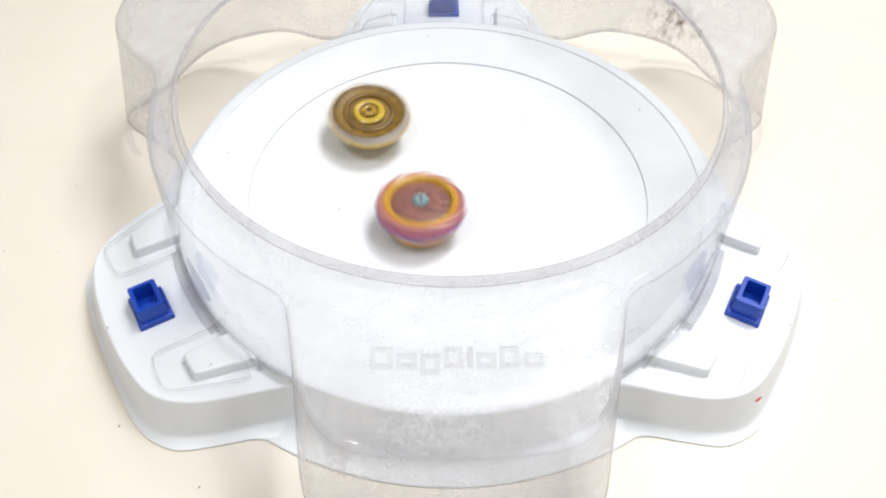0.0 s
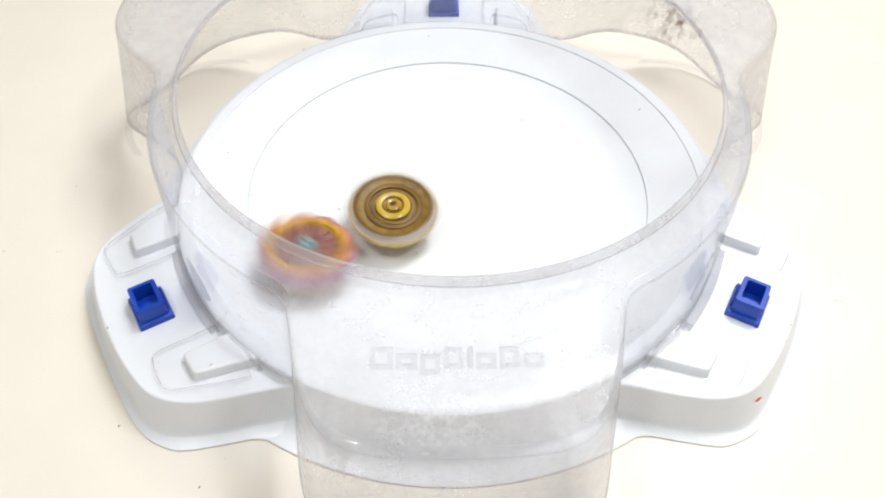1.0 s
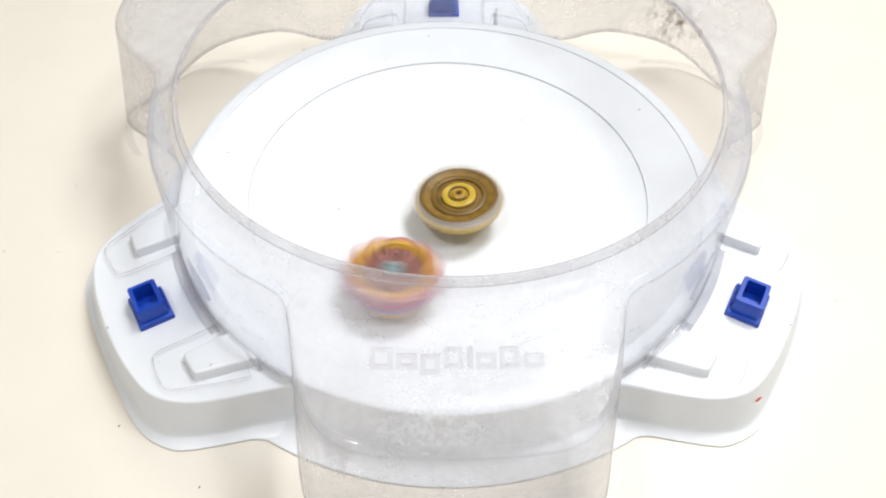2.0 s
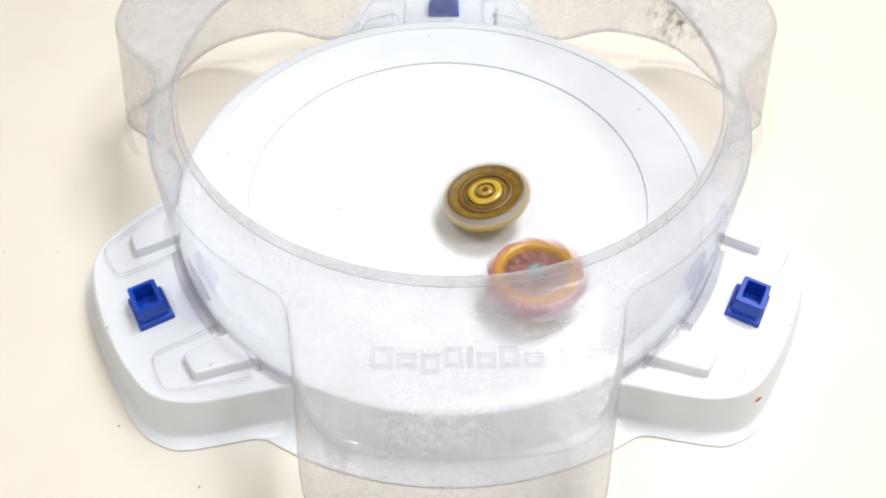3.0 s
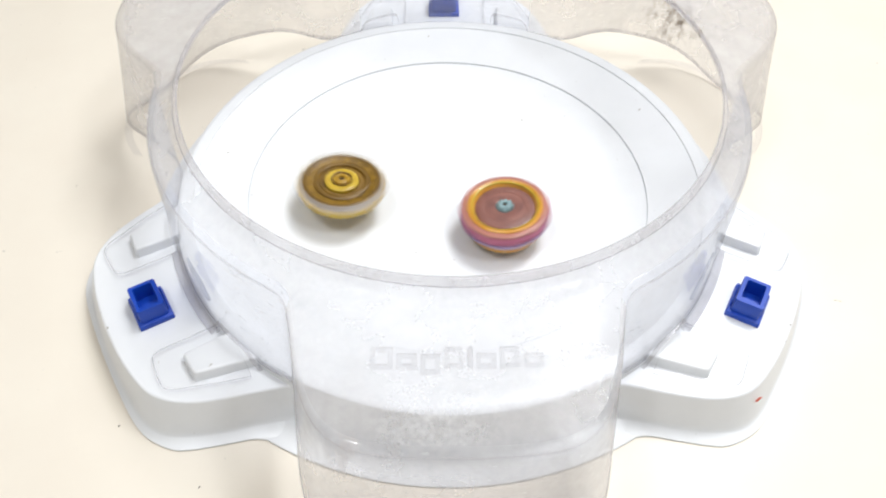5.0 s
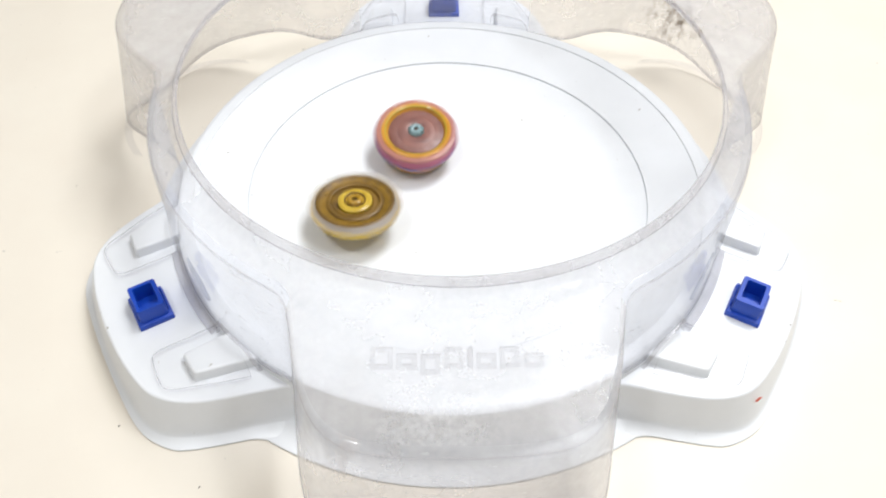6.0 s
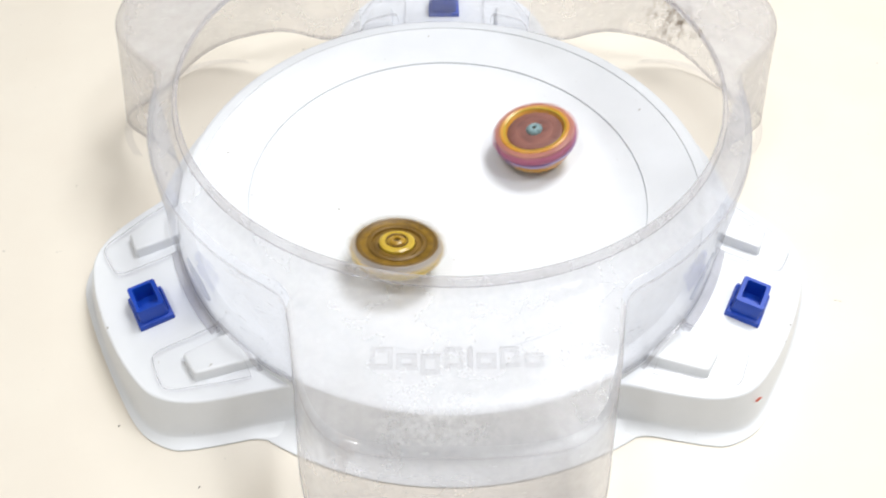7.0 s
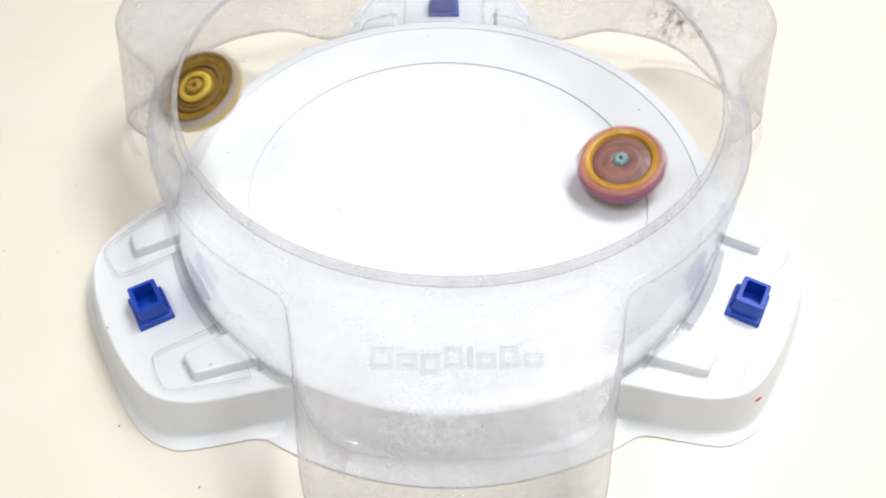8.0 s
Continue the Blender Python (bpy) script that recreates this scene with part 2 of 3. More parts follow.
LOBE_TOP = ((0.118, 0.0880), (0.130, 0.0805), (0.142, 0.0757), (0.1535, 0.0720), (0.1648, 0.0685), (0.1790, 0.0630), (0.1900, 0.0553),
            (0.1970, 0.0455), (0.2008, 0.0310), (0.2027, 0.0150), (0.2032, 0.0))
LOBE_FOOT = ((0.118, 0.0970), (0.130, 0.0875), (0.140, 0.0818), (0.1508, 0.0783), (0.1707, 0.0723), (0.1870, 0.0655), (0.1980, 0.0578),
             (0.2040, 0.0465), (0.2064, 0.0310), (0.2076, 0.0150), (0.2080, 0.0))
LOBE_FLANGE = ((0.118, 0.1090), (0.135, 0.1015), (0.1455, 0.0945), (0.1540, 0.0868), (0.1605, 0.0822), (0.1734, 0.0778), (0.1887, 0.0722), (0.1970, 0.0672),
               (0.2052, 0.0555), (0.2088, 0.0415), (0.2102, 0.0200), (0.2106, 0.0))


def lobe():
    z = PLATFORM_Z
    top, foot, flange = both_halves(LOBE_TOP), both_halves(LOBE_FOOT), both_halves(LOBE_FLANGE)

    def between(k):
        return [(a * (1 - k) + c * k, b * (1 - k) + d * k) for (a, b), (c, d) in zip(top, foot)]
    loops = [[(x, y, h) for x, y in pts] for pts, h in (
        (inset(top, 0.0018), z), (inset(top, 0.0009), z - 0.0001), (inset(top, 0.0003), z - 0.0005), (top, z - 0.0013), (between(0.12), z - 0.0032), (between(0.85), 0.0052),
        (foot, 0.0030), (inset(foot, -0.0010), 0.0021), (inset(flange, 0.0006), 0.0014), (flange, 0.0010), (flange, 0.0002), (inset(top, 0.0018), 0.0002))]
    return rings(loops, cap_first=True, cap_last=True)


def block():
    """A low step block that widens towards the dish."""
    z = PLATFORM_Z
    def outline(g, h):
        return [(0.1400, 0.0362 + g, h), (0.1738 - g, 0.0372 + g, h), (0.1750 - g, 0.0385 + g, h), (0.1742 - g, 0.0515 - g, h), (0.1728 - g, 0.0528 - g, h), (0.1400, 0.0600 - g, h)]
    return rings([outline(-0.0004, z - 0.001), outline(0.0006, z + 0.0050), outline(0.0011, z + 0.0056), outline(0.0020, z + 0.0058)], cap_first=True, cap_last=True)


def clip_tower():
    """Hollow rectangular lock tower, open at the top, with an inside rib."""
    def rect(x0, x1, y0, y1, z, r=0.0012):
        pts = []
        for cx, cy, a0 in ((x1 - r, y1 - r, 0), (x0 + r, y1 - r, 90), (x0 + r, y0 + r, 180), (x1 - r, y0 + r, 270)):
            for k in range(4):
                a = radians(a0 + 30 * k)
                pts.append((cx + r * math.cos(a), cy + r * math.sin(a), z))
        return pts
    z = PLATFORM_Z
    o, i = (0.1720, 0.1862, -0.0090, 0.0090), (0.1744, 0.1839, -0.0067, 0.0067)
    return rings([rect(*o, z + 0.0028), rect(*o, z + 0.0118), rect(o[0] + 0.0003, o[1] - 0.0003, o[2] + 0.0003, o[3] - 0.0003, z + 0.0124),
                  rect(i[0] - 0.0002, i[1] + 0.0002, i[2] - 0.0002, i[3] + 0.0002, z + 0.0124), rect(*i, z + 0.0118), rect(*i, z + 0.0006)], cap_last=True)


def arena():
    a = tagged(new("toy_arena"), "white plastic spinning-top arena dish on a cream table", "toy arena")
    part("dish", dish(), WHITE, a, "shallow glossy white dish with a ring groove")
    first = None
    for turn in LOBES:
        m = turned(turn)
        if first is None:
            first = {}
            first["platform"] = part("clip_platform", lobe(), WHITE, a)
            first["clip"] = part("lock_clip", box(0.1698, 0.1882, -0.0112, 0.0112, PLATFORM_Z - 0.0005, PLATFORM_Z + 0.0030, 0.0009, 0.0004), BLUE, a, "deep blue plastic lock clip")
            first["tower"] = part("clip_tower", clip_tower(), BLUE, first["clip"])
            first["rib"] = part("clip_rib", box(0.1737, 0.1845, -0.0010, 0.0010, PLATFORM_Z + 0.001, PLATFORM_Z + 0.0050), BLUE, first["clip"])
            first["tab"] = part("clip_tab", box(0.1850, 0.1872, -0.0045, 0.0055, PLATFORM_Z + 0.002, PLATFORM_Z + 0.0088, 0.0005), BLUE, first["clip"])
            first["block_a"] = part("step_block", block(), WHITE, a)
            first["block_b"] = part("step_block", mirrored(block()), WHITE, a)
            for k in range(6):
                y = -0.0052 + 0.0022 * k
                part("grip_rib", box(0.1709, 0.1718, y - 0.0005, y + 0.0005, PLATFORM_Z + 0.0028, PLATFORM_Z + 0.0078, 0.0002), BLUE, first["clip"])
            for key in ("platform", "clip", "block_a", "block_b"):
                first[key].matrix_basis = m
        else:
            for key in ("platform", "clip", "block_a", "block_b"):
                copy_thing(first[key], m)
    mark = part("ink_mark", box(-0.0009, 0.0009, -0.0002, 0.0002, -0.0022, 0.0020, 0.0002), RED_INK, a, "small red ink smear")
    mark.matrix_basis = turned(330) @ pose(0.2000, -0.0474, 0.0182, 0, 12, 40)
    return a


arena()


# ---- the clear cover ----
TOP_HALF = ((0.2082, 0.0), (0.2068, 0.0140), (0.2020, 0.0280), (0.1962, 0.0395), (0.1890, 0.0485), (0.1800, 0.0556), (0.1700, 0.0606), (0.1600, 0.0638), (0.1500, 0.0660), (0.1420, 0.0668))
FOOT_HALF = ((0.2300, 0.0), (0.2290, 0.0140), (0.2262, 0.0280), (0.2205, 0.0400), (0.2120, 0.0480), (0.2000, 0.0540), (0.1860, 0.0590), (0.1720, 0.0634), (0.1580, 0.0672), (0.1480, 0.0690))

# the front pocket has a flatter face
FRONT_TOP = ((0.2092, 0.0), (0.2088, 0.0200), (0.2068, 0.0400), (0.2035, 0.0480), (0.1977, 0.0540), (0.1900, 0.0588), (0.1802, 0.0618), (0.1703, 0.0642), (0.1600, 0.0662), (0.1500, 0.0680), (0.1420, 0.0690))
FRONT_FOOT = ((0.2310, 0.0), (0.2300, 0.0200), (0.2268, 0.0400), (0.2210, 0.0510), (0.2120, 0.0590), (0.2000, 0.0645), (0.1860, 0.0680), (0.1720, 0.0702), (0.1580, 0.0720), (0.1480, 0.0728))


def reach(d, half, circle):
    """How far the outline lies from the axis, d degrees away from the middle of a pocket."""
    turns = [math.degrees(math.atan2(v, u)) for u, v in half]
    return max(circle, float(np.interp(d, turns, [math.hypot(u, v) for u, v in half], right=circle)))


def off_pocket(a):
    return min(abs((math.degrees(a) - t + 180) % 360 - 180) for t in (30, 150, 270))


def outline(half, front, circle, soft=5):
    raw = [reach(off_pocket(a), front if math.sin(a) < -0.5 else half, circle) for a in ANGLES]
    for _ in range(2):
        raw = [sum(raw[(i + k) % N] for k in range(-soft, soft + 1)) / (2 * soft + 1) for i in range(N)]
    return raw


N = 720
ANGLES = [2 * math.pi * i / N for i in range(N)]
TOP_R = outline(TOP_HALF, FRONT_TOP, SHOULDER_R)
FOOT_R = outline(FOOT_HALF, FRONT_FOOT, 0.1562)


def foot_z(i):
    """The lower edge stands on the table round a pocket and climbs onto the dish beside it."""
    return float(np.interp(off_pocket(ANGLES[i]), (0, 4, 9, 15, 20, 22.5, 25, 28, 32, 36), (0.0004, 0.0022, 0.0105, 0.0225, 0.0325, 0.0345, 0.0338, 0.0312, 0.0285, PLATFORM_Z + 0.0035)))


RAW_Z = [foot_z(i) for i in range(N)]
FOOT_Z = [sum(RAW_Z[(i + k) % N] for k in range(-4, 5)) / 9 for i in range(N)]


def ring_at(radius, height):
    return [(radius(i) * math.cos(a), radius(i) * math.sin(a), height(i)) for i, a in enumerate(ANGLES)]


def mixed(a, b, k):
    return a * (1 - k) + b * k


def bead(radius, height, thick):
    loops = []
    for k in range(9):
        w = 2 * math.pi * k / 8
        loops.append(ring_at(lambda i: radius(i) + thick * math.cos(w), lambda i: height(i) + thick * math.sin(w)))
    return rings(loops)


def cover():
    c = tagged(new("arena_cover"), "scuffed clear plastic arena cover with three bulging pockets", "toy cover")
    # rim collar
    z = RIM_Z
    collar = closed_lathe([(0.1360, z + 0.0030), (0.1364, z + 0.0038), (0.1376, z + 0.0040), (0.1384, z + 0.0032), (0.1392, z), (0.1376, z - 0.0004)], 240)
    part("rim", collar, CLEAR_RIM, c, "thick clear rim with worn dirty edge")
    part("rim_edge", bead(lambda i: 0.1364, lambda i: z + 0.0036, 0.0003), EDGE, c)
    part("rim_edge", bead(lambda i: 0.1391, lambda i: z + 0.0001, 0.0003), EDGE, c)
    # roof: from the collar out to the shoulder and over the pockets
    loops = [ring_at(lambda i: 0.1388, lambda i: z - 0.0003), ring_at(lambda i: 0.1408, lambda i: z - 0.0026), ring_at(lambda i: 0.1425, lambda i: z - 0.0042)]
    for k in (0.25, 0.5, 0.75, 1.0):
        loops.append(ring_at(lambda i: mixed(0.1425, TOP_R[i] - 0.0050, k), lambda i: mixed(z - 0.0042, SHOULDER_Z + 0.0014, k ** 0.8)))
    part("roof", rings(loops), CLEAR, c, angle=80)
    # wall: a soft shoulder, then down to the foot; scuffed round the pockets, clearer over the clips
    loops = []
    for k in range(7):
        w = math.pi / 2 * k / 6
        loops.append(ring_at(lambda i: TOP_R[i] - 0.0050 * (1 - math.sin(w)), lambda i: SHOULDER_Z + 0.0014 - 0.0058 * (1 - math.cos(w))))
    for k in (0.2, 0.4, 0.6, 0.8, 1.0):
        loops.append(ring_at(lambda i: mixed(TOP_R[i], FOOT_R[i], k), lambda i: mixed(SHOULDER_Z - 0.0044, FOOT_Z[i], k)))
    loops.append(ring_at(lambda i: FOOT_R[i] - 0.0014, lambda i: FOOT_Z[i]))
    loops.append(ring_at(lambda i: FOOT_R[i] - 0.0014, lambda i: FOOT_Z[i] + 0.003))
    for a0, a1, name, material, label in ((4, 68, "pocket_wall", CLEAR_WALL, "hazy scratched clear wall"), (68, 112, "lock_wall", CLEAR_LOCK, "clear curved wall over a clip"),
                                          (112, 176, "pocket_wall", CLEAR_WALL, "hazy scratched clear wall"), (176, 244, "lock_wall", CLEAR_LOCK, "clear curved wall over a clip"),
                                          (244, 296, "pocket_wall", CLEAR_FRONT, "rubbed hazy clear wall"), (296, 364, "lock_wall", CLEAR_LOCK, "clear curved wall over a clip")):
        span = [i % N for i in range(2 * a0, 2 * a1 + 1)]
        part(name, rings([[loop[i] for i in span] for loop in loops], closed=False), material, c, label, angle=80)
    # thick moulded edges
    part("shoulder_edge", bead(lambda i: TOP_R[i] - 0.0012, lambda i: SHOULDER_Z - 0.0008, 0.0005), SOFT_EDGE, c)
    part("foot_edge", bead(lambda i: FOOT_R[i] - 0.0004, lambda i: FOOT_Z[i] + 0.0004, 0.0003), SOFT_EDGE, c)
    # table foot round each pocket
    for turn in (30, 150, 270):
        idx = [i % N for i in range(int(turn * 2) - 32, int(turn * 2) + 33)]
        loops = []
        for add, h in ((0.0, 0.0016), (0.0060, 0.0014), (0.0064, 0.0003), (0.0, 0.0003)):
            loops.append([((FOOT_R[i] + add) * math.cos(ANGLES[i]), (FOOT_R[i] + add) * math.sin(ANGLES[i]), h) for i in idx])
        part("pocket_foot", rings(loops, closed=False), CLEAR_THIN, c)
    # thin collar, ears and arches that lie on each platform round the clip
    p = PLATFORM_Z
    for turn in LOBES:
        m = turned(turn)
        arc = [radians(-11 + 22 * k / 24) for k in range(25)]
        loops = [[(r * math.cos(a), r * math.sin(a), p + h) for a in arc] for r, h in ((0.1560, 0.0030), (0.1598, 0.0016), (0.1606, 0.0015), (0.1609, 0.0010), (0.1609, 0.0003), (0.1560, 0.0003))]
        part("clip_sill", rings(loops, closed=False), EDGE, c).matrix_basis = m
        part("ear", ear_box(p), CLEAR_THIN, c).matrix_basis = m
        part("ear", mirrored(ear_box(p)), CLEAR_THIN, c).matrix_basis = m
        part("ear_edge", ear_bead(p), EDGE, c).matrix_basis = m
        part("ear_edge", mirrored(ear_bead(p)), EDGE, c).matrix_basis = m
        part("arch", ear_arch(p), SOFT_EDGE, c).matrix_basis = m
        part("arch", mirrored(ear_arch(p)), SOFT_EDGE, c).matrix_basis = m
        if turn == 90:
            continue
        # grey-tinted sheet added to draw the shade inside a wall slot
        mid = 0.0055 if turn == 210 else -0.0055
        tab = part("slot_sheet", slot_sheet(p), SLOT_SHADE, c, "grey sheet standing in for a shaded slot")
        tab.matrix_basis = turned(turn + math.degrees(mid / 0.1535))
    # raised maker's mark on the front pocket, as plain bars
    x = -0.0340
    for w, low, high in ((0.0088, 0.0, 0.0095), (0.0080, 0.0, 0.0066), (0.0076, -0.0026, 0.0064), (0.0078, 0.0, 0.0095), (0.0022, 0.0, 0.0095),
                         (0.0078, 0.0, 0.0066), (0.0078, 0.0, 0.0095), (0.0080, 0.0, 0.0066)):
        part("raised_bar", raised_bar(x, x + w, -0.1728 + low, -0.1728 + high, SHOULDER_Z + 0.0016), SOFT_EDGE, c)
        x += w + 0.0013
    return c


def raised_bar(x0, x1, y0, y1, z):
    """A soft-edged bar with a sunk middle."""
    def rect(g, h):
        return [(x0 + g, y0 + g, z + h), (x1 - g, y0 + g, z + h), (x1 - g, y1 - g, z + h), (x0 + g, y1 - g, z + h)]
    if x1 - x0 < 0.004:
        return box(x0, x1, y0, y1, z, z + 0.0024, 0.0008)
    return rings([rect(0.0, 0.0), rect(0.0002, 0.0016), rect(0.0007, 0.0022), rect(0.0013, 0.0022), rect(0.0018, 0.0016), rect(0.0020, 0.0002)])


EAR = ((0.1500, 0.0282), (0.1700, 0.0282), (0.1848, 0.0284), (0.1880, 0.0312), (0.1890, 0.0400), (0.1890, 0.0480), (0.1862, 0.0523), (0.1770, 0.0560), (0.1620, 0.0615), (0.1500, 0.0650))


def ear_box(z):
    """A shallow clear box: low upright sides and a thin lid that rises towards the wall."""
    pts = smooth_half(EAR, 40)
    loops = [[(x, y, z + 0.0002) for x, y in pts], [(x, y, z + 0.0024) for x, y in inset(pts, -0.0003)], [(x, y, z + 0.0030) for x, y in inset(pts, 0.0003)],
             [(x, y, z + 0.0031 + max(0.0, 0.1745 - x) * 0.22) for x, y in inset(pts, 0.0012)]]
    return rings(loops)


def ear_bead(z):
    """The ear's thick upper edge."""
    pts = smooth_half(EAR, 40)
    loops = []
    for k in range(7):
        w = 2 * math.pi * k / 6
        loops.append([(x, y, z + 0.0028 + 0.00028 * math.sin(w)) for x, y in inset(pts, 0.00028 * math.cos(w))])
    return rings(loops, closed=False)


def ear_arch(z):
    """The mouth of an ear in the curved wall: a thick clear edge up, across and down."""
    way = smooth_half(((0.0310, 0.0006), (0.0322, 0.0050), (0.0330, 0.0110), (0.0342, 0.0134), (0.0370, 0.0140), (0.0510, 0.0128), (0.0550, 0.0112), (0.0590, 0.0050), (0.0630, 0.0004)), 40)
    loops = []
    for out, h in ((0.1566, 0.0), (0.1584, -0.0003), (0.1584, -0.0013), (0.1566, -0.0011), (0.1566, 0.0)):
        loops.append([(math.sqrt(out * out - v * v), v, z + max(0.0003, up + h)) for v, up in way])
    return rings(loops, closed=False)


def slot_sheet(z):
    """A curved six-sided sheet just inside the wall, in place of a shaded slot."""
    loops = []
    for r in (0.1528, 0.1540):
        loops.append([(r * math.cos(v / r), r * math.sin(v / r), z + h) for v, h in ((-0.0150, 0.0120), (-0.0100, 0.0070), (0.0060, 0.0070), (0.0150, 0.0130), (0.0110, 0.0235), (-0.0090, 0.0225))])
    return rings(loops, cap_first=True, cap_last=True)


cover()


def crumb(x, y, size, turn):
    bm = bmesh.new()
    bmesh.ops.create_icosphere(bm, subdivisions=1, radius=size)
    for i, v in enumerate(bm.verts):
        v.co *= 0.75 + 0.4 * math.sin(i * 2.7) ** 2
        v.co.x *= 1.9
        v.co.z = 0.5 * v.co.z + 0.35 * size
    ob = part("crumb", bm, DARK, None, "tiny dark crumb on the cream tabletop")
    tagged(ob, category="crumb", group="crumbs on the table")
    ob.matrix_world = pose(x, y, 0.0002, 0, 0, turn)


for spot in ((-0.1659, -0.1435, 0.0004, 20), (-0.1204, -0.1757, 0.0004, 70), (0.2180, -0.0684, 0.0003, 5), (0.2205, -0.0692, 0.0003, -10), (-0.2330, 0.0230, 0.0003, 50)):
    crumb(*spot)


# ---- the two spinning tops ----
def scallop(count, depth, r0):
    return lambda a, r, z: r - (depth * (0.5 + 0.5 * math.cos(count * a)) if r > r0 else 0.0)


def shaped(t, wide, high):
    for o in t.children:
        o.data.transform(Matrix.Diagonal((wide, wide, high, 1)))


def gold_top():
    t = tagged(new("spinning_top"), "gold and brown spinning top with a pale clear rim", "spinning top", "battling spinning tops")
    part("tip", lathe([(0.0002, 0.0), (0.0016, 0.0002), (0.0030, 0.0016), (0.0040, 0.0055), (0.0095, 0.0075), (0.0125, 0.0105), (0.0132, 0.0150), (0.0002, 0.0152)], 48), YELLOW, t, "golden yellow driver tip")
    part("disc", closed_lathe([(0.0080, 0.0148), (0.0172, 0.0148), (0.0192, 0.0158), (0.0192, 0.0180), (0.0080, 0.0182)], 72, scallop(6, 0.0012, 0.019)), GOLD, t)
    part("under_ring", closed_lathe([(0.0120, 0.0178), (0.0204, 0.0156), (0.0226, 0.0176), (0.0236, 0.0214), (0.0234, 0.0226), (0.0120, 0.0222)], 96, scallop(10, 0.0010, 0.021)), YELLOW, t, "bright yellow lower band")
    part("clear_ring", closed_lathe([(0.0200, 0.0236), (0.0242, 0.0238), (0.0254, 0.0243), (0.0254, 0.0252), (0.0242, 0.0261), (0.0204, 0.0266)], 120, scallop(10, 0.0034, 0.0215)), SMOKED, t, "pale clear outer ring")
    part("layer", closed_lathe([(0.0060, 0.0210), (0.0196, 0.0212), (0.0210, 0.0234), (0.0206, 0.0258), (0.0196, 0.0262), (0.0170, 0.0247), (0.0145, 0.0242), (0.0060, 0.0242)], 96, scallop(15, 0.0010, 0.019)), BRONZE, t, "bronze brown layer")
    part("ridge", closed_lathe([(0.0122, 0.0240), (0.0150, 0.0242), (0.0148, 0.0254), (0.0136, 0.0260), (0.0124, 0.0256)], 72, scallop(10, 0.0010, 0.013)), BRONZE, t)
    part("groove_ring", closed_lathe([(0.0090, 0.0238), (0.0118, 0.0240), (0.0116, 0.0247), (0.0104, 0.0250), (0.0092, 0.0247)], 72, scallop(3, 0.0008, 0.0100)), BRONZE, t)
    part("cap", closed_lathe([(0.0034, 0.0244), (0.0088, 0.0244), (0.0088, 0.0264), (0.0076, 0.0272), (0.0052, 0.0270), (0.0040, 0.0262)], 64), YELLOW, t, "yellow centre cap")
    part("core", closed_lathe([(0.0013, 0.0250), (0.0042, 0.0250), (0.0040, 0.0277), (0.0028, 0.0286), (0.0016, 0.0283), (0.0012, 0.0266)], 48), GOLD, t)
    part("core_ring", closed_lathe([(0.0046, 0.0262), (0.0058, 0.0266), (0.0056, 0.0276), (0.0048, 0.0274)], 48), BRONZE, t)
    # dark plug inside the core, coloured for the shade of its centre hole
    part("hole_plug", lathe([(0.0002, 0.0250), (0.0014, 0.0250), (0.0012, 0.0272), (0.0002, 0.0274)], 24), DARK, t, "dark plug standing in for the shaded centre hole")
    # blades coloured gold, so their blur paints golden reflections into the brown layer
    for k in range(15):
        blade = part("blade", box(0.0150, 0.0200, -0.0010, 0.0010, 0.0240, 0.0259, 0.0006), GOLD, t)
        blade.matrix_basis = turned(24 * k)
    shaped(t, 1.09, 0.82)
    return t


